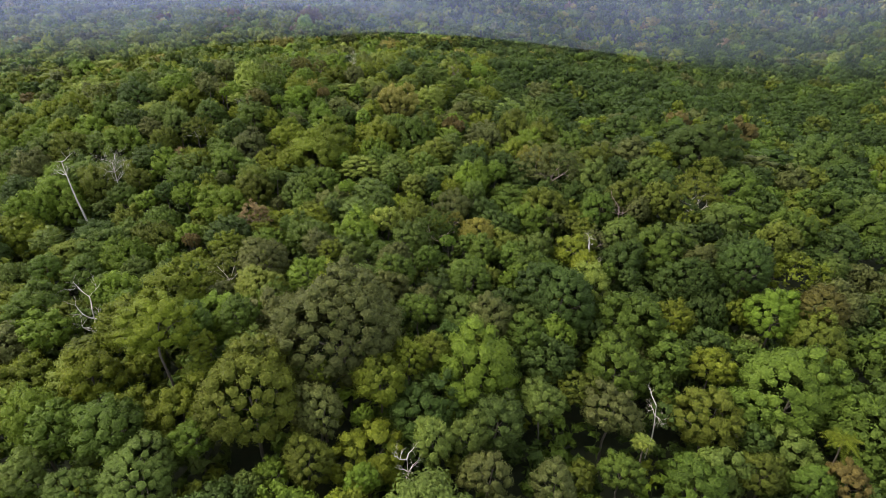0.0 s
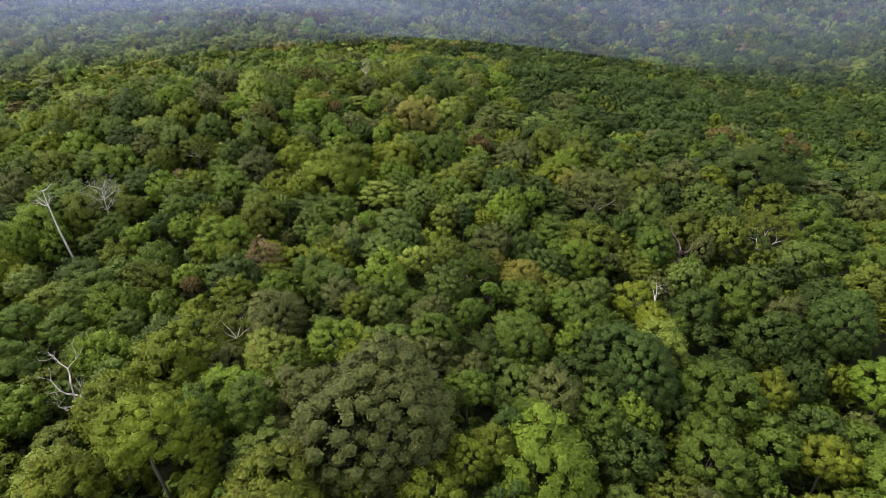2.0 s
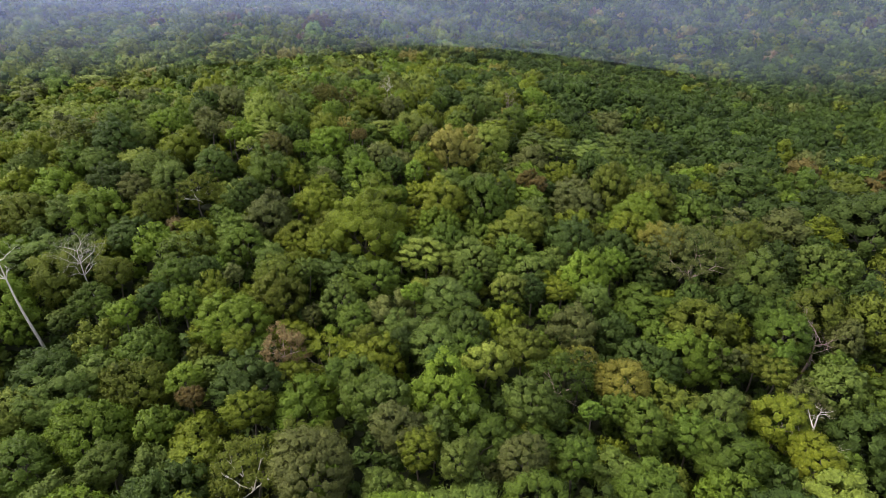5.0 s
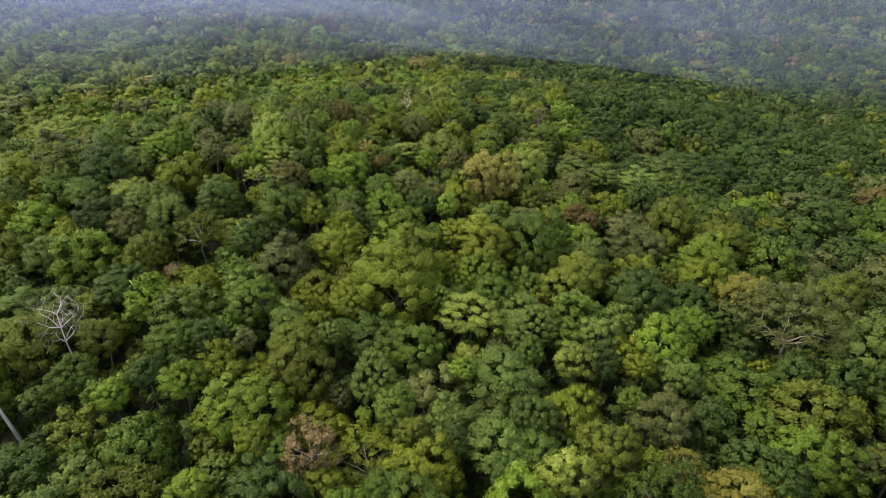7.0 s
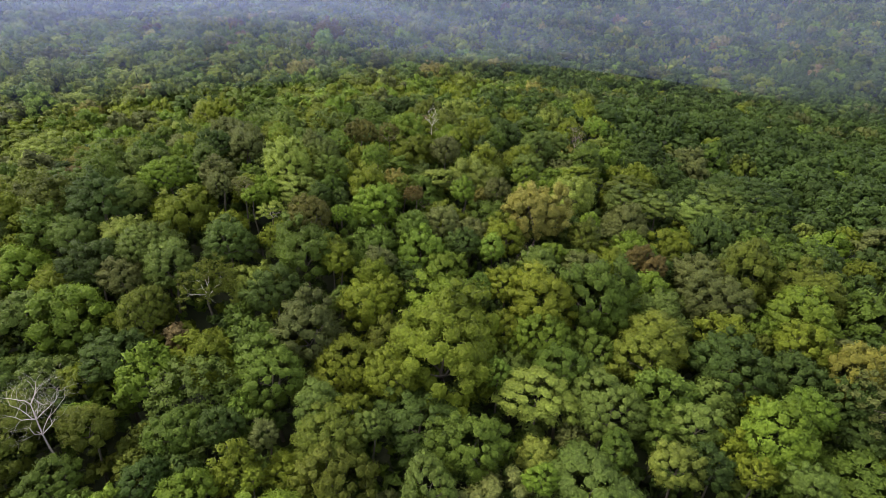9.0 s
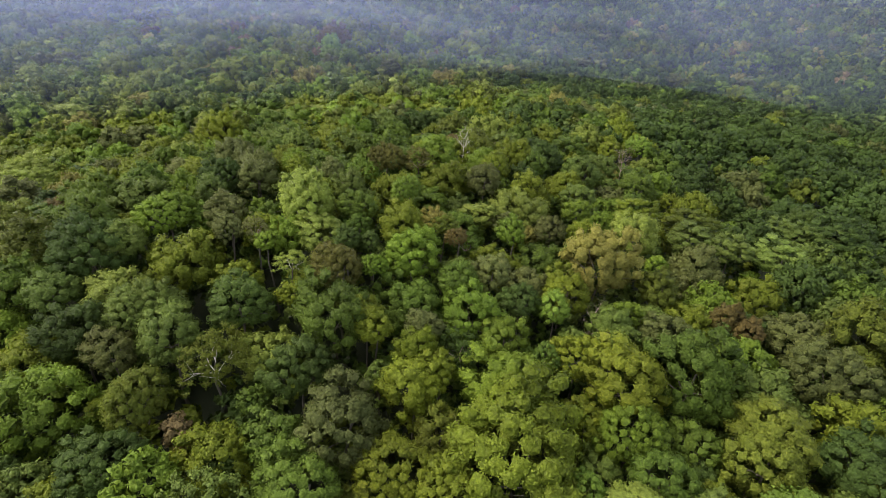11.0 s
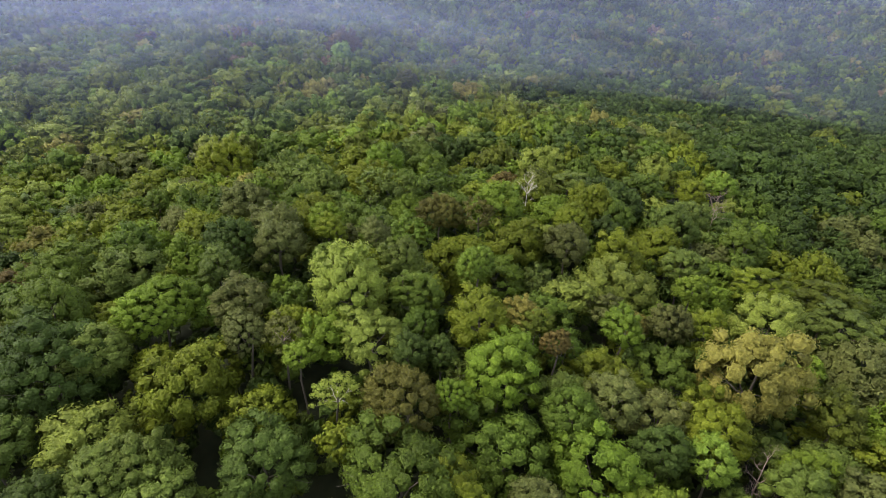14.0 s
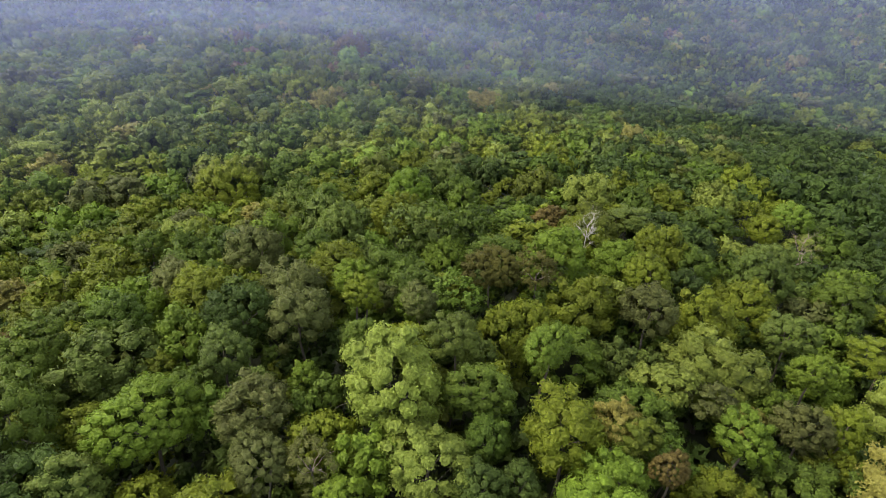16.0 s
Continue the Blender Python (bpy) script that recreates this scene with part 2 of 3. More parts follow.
def crown_arrays(form, seed, clumps, per, leaf, rings=3, segs=5, body=0.76, ruffle=0.42):
    """A crown of radius 1 round the origin: clumps of leaf sprays set over a dome."""
    r = np.random.default_rng(seed)
    high, c0, c1, flat, loose, share, low, uneven = FORMS[form]
    n = max(4, int(clumps * share))
    per = int(per / math.sqrt(share))
    k = (np.arange(n) + 0.5) / n
    up = low + (1 - low) * k
    turn = np.arange(n) * 2.39996 + r.uniform(0, 6.28)
    size = r.uniform(c0, c1, n) * min(1.25, (26 / clumps) ** 0.36)
    around = np.sqrt(np.clip(1 - np.clip(up, 0, 1) ** 2, 0, 1)) * (1 + 0.3 * np.minimum(up, 0))
    lobes = 1 + 0.15 * np.sin(turn * 2 + r.uniform(0, 6)) + 0.10 * np.sin(turn * 3 + r.uniform(0, 6))
    out = np.stack([np.cos(turn) * around, np.sin(turn) * around, up], -1)
    where = out * (1.04 - size * 0.8)[:, None] * r.uniform(1 - uneven, 1 + 0.5 * uneven, (n, 1)) * lobes[:, None]
    where += r.normal(size=(n, 3)) * 0.3 * uneven
    where[:, 2] *= high
    share_of = size ** 2 / np.sum(size ** 2)
    which = r.choice(n, n * per, p=share_of)
    m = n * per
    d = unit(r.normal(size=(m, 3)) + unit(out)[which] * 0.75 + np.array([0, 0, 0.75]))
    reach = size[which][:, None] * (1 - 0.3 * r.uniform(0, 1, (m, 1)) ** 2 + 0.08 * r.normal(size=(m, 1)))
    if form == "sparse":
        reach *= r.uniform(0.5, 1.35, (m, 1))
    centres = where[which] + d * reach * np.array([1, 1, flat])
    facing = unit(d * np.array([1, 1, 1 / max(flat, 0.5)]) + r.normal(size=(m, 3)) * loose)
    wide = np.percentile(np.hypot(centres[:, 0], centres[:, 1]), 93)
    leaves = sprays(centres, facing, leaf, leaf * 0.72, r)
    soft = unit(d * 0.5 + unit(centres + np.array([0, 0, 0.2])) * 0.62 + facing * ruffle)
    verts, faces, normals, n = [leaves], [np.arange(3 * m).reshape(-1, 3)], [np.repeat(soft, 3, axis=0)], 3 * m
    shell = lump(rings, segs)
    for p, c in zip(where, size):
        ball, sides = shell
        knobs = ball * r.uniform(0.74, 1.14, (len(ball), 1)) * c * (0.42 if form == "sparse" else body) * np.array([1, 1, flat]) + p
        verts.append(knobs)
        faces.append(sides + n)
        normals.append(unit(ball * 0.5 + unit(knobs + np.array([0, 0, 0.2])) * 0.62))
        n += len(ball)
    return np.concatenate(verts) / wide, np.concatenate(faces), np.concatenate(normals)


def tube(points, radii, sides=7):
    """A tapered limb through points, as corners and faces."""
    P = np.array(points, float)
    rows = []
    for i, p in enumerate(P):
        t = unit(P[min(i + 1, len(P) - 1)] - P[max(i - 1, 0)])
        a = unit(np.cross(t, np.array([0.3, 1.0, 0.1]) if abs(t[2]) > 0.5 else np.array([0, 0, 1.0])))
        b = np.cross(t, a)
        ang = np.arange(sides) * 2 * math.pi / sides
        rows.append(p + radii[i] * (np.cos(ang)[:, None] * a + np.sin(ang)[:, None] * b))
    quads = [(i * sides + j, i * sides + (j + 1) % sides, (i + 1) * sides + (j + 1) % sides, (i + 1) * sides + j)
             for i in range(len(P) - 1) for j in range(sides)]
    return np.concatenate(rows), np.array(quads)


def joined(pieces):
    verts, quads, n = [], [], 0
    for v, q in pieces:
        verts.append(v)
        quads.append(q + n)
        n += len(v)
    return np.concatenate(verts), np.concatenate(quads)


def branch(start, way, length, thick, depth, r, pieces, bend=0.35, fork=2, sides=5):
    """A crooked branch that forks on."""
    pts, rad, p, w = [np.array(start, float)], [thick], np.array(start, float), unit(np.array(way, float))
    for i in range(4):
        w = unit(w + r.normal(size=3) * bend * 0.5 + np.array([0, 0, 0.08]))
        p = p + w * length / 4
        pts.append(p)
        rad.append(thick * (1 - 0.16 * (i + 1)))
        if depth and i in (1, 2, 3):
            for _ in range(fork if i == 3 else 1):
                branch(p, unit(w + r.normal(size=3) * 0.62), length * r.uniform(0.5, 0.72), rad[-1] * 0.66, depth - 1, r, pieces, bend, fork, sides)
    pieces.append(tube(pts, rad, sides))


# meshes that the trees share
def crown_mesh(*shape):
    verts, faces, normals = crown_arrays(*shape)
    return mesh_of("crown", verts, faces, [LEAF["mid"]], normals=normals)


CROWN_MESH = {}
for f, form in enumerate(FORMS):
    for v in range(3):
        CROWN_MESH[form, "small", v] = crown_mesh(form, 100 + 10 * f + v, 46, 66, 0.072 if form != "fine" else 0.060, 2, 6)
        CROWN_MESH[form, "large", v] = crown_mesh(form, 200 + 10 * f + v, 78, 68, 0.054 if form != "fine" else 0.045, 2, 6)
        CROWN_MESH[form, "huge", v] = crown_mesh(form, 250 + 10 * f + v, 130, 72, 0.041 if form != "fine" else 0.034, 2, 6)
TRUNK_MESH, LIMB_MESH = [], []
for v in range(3):
    r = np.random.default_rng(300 + v)
    bend = r.normal(size=(5, 2)) * 0.012
    TRUNK_MESH.append(mesh_of("trunk", *tube([(*(bend[i] * i), i / 4) for i in range(5)], [0.030, 0.021, 0.018, 0.015, 0.011]), [BARK], smooth=True))
for v in range(4):
    r = np.random.default_rng(320 + v)
    limb = []
    branch((0, 0, 0), (1, 0, r.uniform(0.7, 1.2)), 0.8, 0.022, 1, r, limb)
    LIMB_MESH.append(mesh_of("limb", *joined(limb), [BARK], smooth=True))

TREES = []      # x, y, crown radius of each standing tree, so that none grows through another
SAY = {"mid": "green", "deep": "dark green", "fresh": "fresh light green", "vivid": "vivid bright green", "lime": "yellow-green",
       "pale": "pale yellow-green", "cream": "bright creamy yellow-green", "olive": "olive-green", "ash": "greyish olive", "sage": "soft grey-green", "tan": "tan-brown",
       "rust": "rusty orange-brown", "gold": "golden yellow", "umber": "dull brownish", "straw": "dry straw-coloured"}
LOOK = {"dome": "domed clumpy crown", "round": "rounded cauliflower-like crown", "fine": "finely leaved dome", "tier": "layered flat-topped crown",
        "sparse": "thin open crown", "tall": "tall narrow crown"}


def dressed(ob, mat):
    ob.material_slots[0].link = "OBJECT"
    ob.material_slots[0].material = mat
    return ob


def tree(x, y, radius, hue, form, lift=0.0):
    """A rainforest tree: trunk, limbs and crown; lift says how far it stands above its neighbours."""
    n = len(TREES)
    top = float(canopy(x, y)) + lift
    high = FORMS[form][0]
    floor = float(canopy(x, y)) - DEPTH - 0.3
    middle = top - 0.5 * radius * high
    base = new("broadleaf_tree")
    base.location = (x, y, floor)
    crown = new("crown", CROWN_MESH[form, "huge" if radius > 8.0 else "large" if radius > 4.9 else "small", n % 3])
    crown.parent = base
    crown.location = (0, 0, middle - floor)
    crown.scale = (radius, radius * (0.9 + 0.2 * ((n * 7) % 5) / 4), radius * (0.92 + 0.16 * ((n * 3) % 4) / 3))
    crown.rotation_euler = (0, 0, n * 2.4)
    dressed(crown, LEAF[hue])
    trunk = new("trunk", TRUNK_MESH[n % 3])
    trunk.parent = base
    trunk.scale = (6 + radius, 6 + radius, middle - floor)
    for k in range(5 if form == "sparse" else 3):
        limb = new("limb", LIMB_MESH[(n + k) % 4])
        limb.parent = base
        limb.location = (0, 0, middle - floor - 0.42 * radius * high)
        limb.scale = (radius * 0.85, radius * 0.85, radius * high * 0.9)
        limb.rotation_euler = (0, 0, n * 1.7 + k * (1.26 if form == "sparse" else 2.1))
        if form == "sparse":
            dressed(limb, PALE_BARK if hue in ("olive", "pale") else PINK_BARK)
    size = "Very large" if radius > 7 else "Large" if radius > 5 else "Middle-sized" if radius > 3.2 else "Small"
    tagged(base, f"{size} {SAY[hue]} rainforest tree with {LOOK[form]}", "tree", "rainforest trees")
    TREES.append((x, y, radius))
    return base


# ---- trees that stand out from the canopy ----
tree(-37.4, 68.3, 5.4, "lime", "round", 6)
tree(-22.5, 58.6, 7.6, "olive", "fine", 2)
tree(-11.3, 72.1, 10.6, "ash", "fine", 3)
tree(-29.2, 100.2, 6.1, "ash", "fine")
tree(-18.1, 90.2, 4.5, "fresh", "fine")
tree(-86.4, 125.3, 4.1, "sage", "tier")
tree(-80.6, 112.7, 3.8, "mid", "dome")
tree(-71.0, 109.9, 4.6, "mid", "dome")
tree(-74.1, 96.0, 6.7, "mid", "dome")
tree(-48.2, 67.3, 4.7, "lime", "round")
tree(-55.2, 62.1, 4.7, "fresh", "round")
tree(-40.9, 55.9, 4.9, "mid", "round")
tree(-34.4, 48.6, 5.2, "sage", "fine")
tree(-41.7, 47.4, 3.4, "sage", "fine")
tree(-50.1, 51.5, 3.2, "sage", "dome")
tree(-35.1, 75.0, 4.1, "mid", "dome")
tree(-28.1, 76.2, 3.7, "mid", "dome")
tree(-13.8, 58.1, 4.0, "ash", "fine", -2)
tree(-14.2, 50.5, 3.7, "olive", "fine", -2)
tree(-5.0, 62.5, 4.1, "lime", "round")
tree(-7.6, 58.5, 1.8, "fresh", "dome", -4)
tree(-7.0, 46.6, 2.2, "fresh", "dome")
tree(10.1, 67.5, 7.5, "fresh", "round")
tree(2.3, 53.2, 3.5, "sage", "dome")
tree(12.1, 57.5, 4.6, "deep", "dome")
tree(7.5, 54.0, 3.2, "sage", "round")
tree(28.5, 86.5, 8.2, "deep", "fine", 2)
tree(37.2, 92.6, 4.7, "pale", "round", 1)
tree(58.3, 106.2, 7.3, "mid", "dome")
tree(64.5, 99.8, 3.9, "ash", "dome")
tree(71.7, 94.7, 6.7, "deep", "fine", 3)
tree(70.4, 81.6, 5.7, "fresh", "dome", 2)
tree(79.3, 80.6, 4.9, "umber", "fine", 4)
tree(75.0, 74.4, 5.5, "olive", "dome", 2)
tree(35.1, 70.7, 5.9, "mid", "dome")
tree(30.8, 61.1, 4.9, "ash", "dome")
tree(19.8, 61.4, 3.7, "sage", "dome")
tree(20.2, 75.7, 3.7, "mid", "dome")
tree(50.2, 81.8, 4.3, "lime", "dome")
tree(52.3, 69.9, 4.0, "lime", "dome")
tree(46.7, 60.3, 6.3, "olive", "dome")
tree(63.3, 64.1, 9.0, "mid", "dome", 2)
tree(39.2, 48.6, 4.4, "mid", "dome")
tree(50.3, 50.1, 3.7, "olive", "dome")
tree(57.0, 48.3, 2.9, "mid", "round")
tree(62.3, 48.1, 3.5, "rust", "dome")
tree(18.4, 48.1, 3.5, "ash", "dome")
tree(9.1, 48.9, 3.4, "ash", "dome")
tree(28.7, 50.1, 3.2, "mid", "dome")
tree(31.3, 121.1, 5.6, "fresh", "dome")
tree(44.6, 118.2, 3.4, "mid", "dome")
tree(38.7, 107.4, 4.8, "lime", "dome")
tree(77.3, 128.6, 8.3, "olive", "sparse")
tree(95.5, 114.3, 5.6, "mid", "dome")
tree(144.3, 169.2, 13.7, "deep", "dome")
tree(96.0, 98.4, 3.2, "sage", "dome")
tree(119.7, 118.8, 7.4, "mid", "dome")
tree(26.8, 101.0, 5.2, "mid", "dome")
tree(14.9, 80.4, 4.6, "ash", "dome")
tree(12.3, 93.4, 5.1, "mid", "dome")
tree(1.6, 79.9, 3.5, "mid", "dome")
tree(-2.3, 93.3, 3.9, "mid", "dome")
tree(92.6, 157.3, 11.4, "deep", "dome", 4)
tree(-24.5, 164.3, 11.3, "lime", "round", 3)
tree(-6.3, 174.9, 6.6, "lime", "round", 2)
tree(4.6, 175.7, 7.7, "mid", "dome", 2)
tree(-65.5, 181.4, 5.3, "olive", "sparse")
tree(-11.9, 154.2, 5.5, "pale", "tier")
tree(-1.8, 151.6, 6.0, "sage", "fine")
tree(3.3, 140.4, 3.4, "pale", "dome")
tree(-40.7, 143.0, 5.7, "olive", "dome")
tree(-51.5, 161.6, 5.6, "mid", "dome")
tree(-76.3, 167.1, 5.1, "deep", "dome")
tree(-58.5, 142.3, 3.6, "fresh", "dome")
tree(-47.3, 136.5, 6.0, "fresh", "dome")
tree(-68.2, 140.8, 3.1, "fresh", "dome")
tree(-76.7, 145.5, 4.1, "mid", "dome")
tree(-37.3, 127.5, 4.0, "straw", "sparse")
tree(-23.2, 115.0, 5.1, "mid", "dome")
tree(-18.4, 105.4, 3.9, "ash", "dome")
tree(-40.5, 114.5, 3.7, "lime", "dome")
tree(-50.1, 118.6, 2.0, "rust", "dome")
tree(-71.1, 121.6, 5.0, "sage", "dome")
tree(-58.8, 107.9, 3.5, "sage", "dome")
tree(-52.5, 123.4, 3.0, "fresh", "dome")
tree(42.2, 145.0, 8.8, "ash", "sparse", 3)
tree(57.4, 152.8, 5.7, "olive", "dome")
tree(17.1, 115.4, 4.7, "gold", "fine")
tree(11.8, 120.6, 3.1, "gold", "sparse")
tree(49.4, 124.8, 5.0, "mid", "dome")
tree(36.7, 119.2, 2.7, "ash", "dome")
tree(41.2, 119.0, 3.3, "olive", "dome")
tree(43.0, 116.0, 3.1, "olive", "dome")
tree(29.9, 109.2, 4.3, "sage", "dome")
tree(43.8, 109.5, 3.8, "ash", "sparse")
tree(38.6, 99.4, 4.3, "lime", "fine")
tree(23.6, 105.5, 3.6, "mid", "dome")
tree(17.1, 106.8, 3.8, "mid", "dome")
tree(1.1, 110.6, 4.3, "sage", "dome")
tree(2.7, 123.5, 4.1, "olive", "dome")
tree(-7.2, 122.8, 3.5, "mid", "dome")
tree(12.8, 128.8, 4.7, "ash", "dome")
tree(9.2, 131.7, 2.0, "fresh", "dome")
tree(9.4, 108.6, 1.8, "vivid", "dome")
tree(-2.7, 99.6, 3.5, "ash", "fine")
tree(4.4, 99.9, 3.1, "mid", "dome")
tree(-10.8, 99.3, 2.9, "sage", "dome")
tree(8.4, 161.5, 5.5, "olive", "dome")
tree(21.5, 158.7, 6.8, "deep", "dome")
tree(34.9, 161.1, 4.7, "lime", "dome")
tree(47.1, 176.3, 7.0, "olive", "dome")
tree(-11.0, 226.5, 7.6, "pale", "round", -3)
tree(-82.0, 216.8, 5.4, "fresh", "fine")
tree(-0.6, 202.6, 7.4, "tan", "round", 3)
tree(12.6, 217.6, 5.9, "pale", "round")
tree(29.8, 225.5, 6.2, "olive", "tier")
tree(43.3, 211.5, 7.0, "sage", "tier")
tree(66.3, 224.0, 9.2, "deep", "tier")
tree(-36.2, 202.8, 5.0, "fresh", "round")
tree(-48.7, 198.2, 4.9, "umber", "fine", 1)
tree(-49.0, 189.7, 7.6, "mid", "dome", 1)
tree(-44.0, 188.3, 3.3, "lime", "round")
tree(-73.4, 186.7, 5.2, "sage", "dome")
tree(-93.0, 208.0, 8.5, "deep", "dome")
tree(-148.3, 283.4, 9.0, "cream", "round")
tree(-74.5, 175.6, 4.8, "olive", "fine")
tree(-95.0, 178.4, 4.4, "sage", "dome")
tree(-37.0, 175.8, 4.5, "lime", "round")
tree(-33.3, 159.7, 4.8, "lime", "fine")
tree(-43.8, 154.4, 3.7, "sage", "round")
tree(-17.0, 158.4, 2.7, "vivid", "dome")
tree(-13.4, 146.0, 3.3, "pale", "round", -4)
tree(9.3, 146.9, 3.6, "sage", "dome")
tree(11.5, 165.4, 6.2, "olive", "tier")
tree(27.6, 175.0, 5.9, "ash", "dome")
tree(19.8, 185.2, 2.9, "rust", "dome")
tree(40.7, 169.5, 7.2, "fresh", "dome")
tree(39.7, 154.8, 5.0, "gold", "dome")
tree(26.9, 147.5, 3.4, "fresh", "dome")
tree(7.8, 140.0, 3.0, "deep", "dome")
tree(12.9, 138.5, 2.6, "lime", "dome")
tree(19.1, 136.4, 3.2, "sage", "round")
tree(-22.9, 146.4, 5.0, "mid", "dome")
tree(-41.8, 148.6, 5.4, "olive", "dome")
tree(-62.6, 151.8, 3.9, "mid", "dome")
tree(-56.6, 152.0, 3.3, "deep", "dome")
tree(-50.4, 149.7, 2.3, "ash", "dome")
tree(-50.6, 143.0, 1.5, "lime", "dome")
tree(-64.7, 144.9, 3.3, "deep", "dome")
tree(-75.5, 154.0, 3.9, "olive", "dome")
tree(-55.7, 219.5, 6.9, "cream", "round", 1)
tree(-37.1, 212.9, 4.9, "lime", "round")
tree(-29.6, 211.7, 2.9, "olive", "dome")
tree(-138.2, 268.7, 6.8, "cream", "tier")
tree(-69.9, 240.9, 4.8, "ash", "round")
tree(9.4, 197.6, 4.5, "olive", "dome")
tree(26.0, 217.8, 5.7, "sage", "tier")
tree(32.7, 213.9, 4.4, "sage", "tier")
tree(63.9, 232.8, 5.4, "deep", "dome")
tree(-56.4, 199.6, 2.9, "pale", "sparse")
tree(-64.1, 192.7, 5.8, "deep", "dome")
tree(-76.8, 192.8, 4.2, "sage", "dome")
tree(-94.3, 196.6, 4.0, "sage", "dome")
tree(-80.9, 184.2, 4.2, "ash", "dome")
tree(-42.6, 186.1, 3.1, "lime", "round")
tree(-36.1, 182.0, 3.5, "lime", "round")
tree(-53.3, 179.2, 5.0, "deep", "dome")
tree(-34.9, 185.7, 3.4, "ash", "dome")
tree(-21.7, 199.3, 4.3, "ash", "dome")
tree(-12.5, 190.9, 3.2, "vivid", "dome")
tree(-0.6, 189.3, 3.3, "fresh", "dome")
tree(-2.5, 184.1, 2.4, "sage", "dome")
tree(4.9, 185.2, 4.6, "ash", "dome")
tree(17.7, 188.8, 3.3, "rust", "dome")
tree(-22.3, 184.2, 3.8, "fresh", "dome")
tree(-18.4, 192.1, 3.7, "deep", "dome")
tree(-33.2, 177.8, 3.1, "lime", "dome")
tree(-68.0, 233.0, 4.3, "ash", "round")
tree(-75.9, 234.6, 4.8, "deep", "fine")
tree(-59.8, 237.1, 2.9, "lime", "dome")
tree(-76.0, 225.7, 3.9, "sage", "dome")
tree(-52.0, 234.2, 2.8, "ash", "dome")
tree(-31.2, 213.4, 2.9, "tan", "dome")
tree(-33.7, 206.9, 3.6, "fresh", "round")
tree(-45.8, 217.9, 3.8, "mid", "dome")
tree(-36.0, 224.9, 3.5, "vivid", "fine")
tree(-39.8, 244.8, 4.3, "umber", "fine")
tree(-32.4, 245.0, 4.3, "umber", "sparse")
tree(-13.0, 246.1, 4.7, "lime", "fine")
tree(-17.4, 235.3, 4.3, "ash", "dome")
tree(11.1, 249.9, 5.7, "sage", "dome")
tree(25.2, 246.0, 5.6, "mid", "dome")
tree(4.2, 232.4, 3.9, "sage", "dome")
tree(-7.4, 213.8, 3.4, "ash", "dome")
tree(-1.1, 214.0, 3.2, "lime", "dome")
tree(1.4, 223.6, 3.2, "fresh", "dome")
tree(-54.3, 279.8, 5.8, "lime", "dome")
tree(-79.8, 259.9, 4.8, "ash", "round")
tree(-98.1, 275.1, 4.9, "pale", "round")
tree(-64.1, 209.5, 3.1, "ash", "sparse")
tree(-69.2, 210.1, 3.6, "ash", "fine")
tree(-47.6, 205.9, 2.8, "deep", "dome")
tree(41.1, 281.9, 4.2, "vivid", "dome")
tree(27.9, 273.4, 3.9, "lime", "round")
tree(-5.8, 271.4, 4.9, "sage", "tier")
tree(-5.6, 256.2, 6.4, "lime", "dome")
tree(-1.4, 251.4, 4.1, "mid", "dome")
tree(-3.7, 455.7, 8.9, "tan", "dome")
tree(-38.1, 474.2, 8.0, "ash", "dome")
tree(-78.3, 551.8, 14.0, "rust", "dome")
tree(-102.2, 271.1, 3.9, "mid", "dome")
tree(-68.4, 256.5, 3.9, "mid", "dome")
tree(-59.5, 227.5, 2.1, "mid", "dome")
tree(-97.2, 218.2, 6.0, "mid", "dome")
tree(-61.1, 241.8, 3.4, "fresh", "dome")
tree(-27.3, 207.5, 2.3, "rust", "fine")
tree(-61.3, 205.4, 2.3, "fresh", "dome")
tree(-47.8, 226.6, 3.5, "sage", "round")
tree(-15.6, 212.3, 3.6, "fresh", "dome")
tree(-101.2, 228.8, 5.7, "mid", "dome")
tree(-87.3, 208.3, 4.5, "sage", "dome")
tree(-92.3, 235.5, 4.3, "mid", "dome")
tree(17.5, 228.2, 5.0, "lime", "tier")
tree(-78.9, 191.6, 5.6, "sage", "fine")
tree(-23.6, 176.2, 6.4, "fresh", "round")
tree(-3.7, 187.1, 3.6, "sage", "round")
tree(-87.1, 188.5, 5.6, "deep", "dome")
tree(-71.0, 217.0, 4.2, "ash", "dome")
tree(17.6, 257.0, 6.0, "sage", "dome")
tree(-51.0, 297.6, 7.0, "fresh", "dome")
tree(-100.0, 318.0, 9.0, "lime", "round")
tree(55.0, 224.0, 6.5, "sage", "tier")
tree(-12.0, 125.0, 4.8, "sage", "dome")
tree(-4.6, 119.5, 4.0, "pale", "dome")
tree(-20.8, 112.3, 4.0, "sage", "dome")
tree(-28.9, 140.1, 4.5, "sage", "fine")
tree(-94.9, 163.0, 6.4, "sage", "tier")


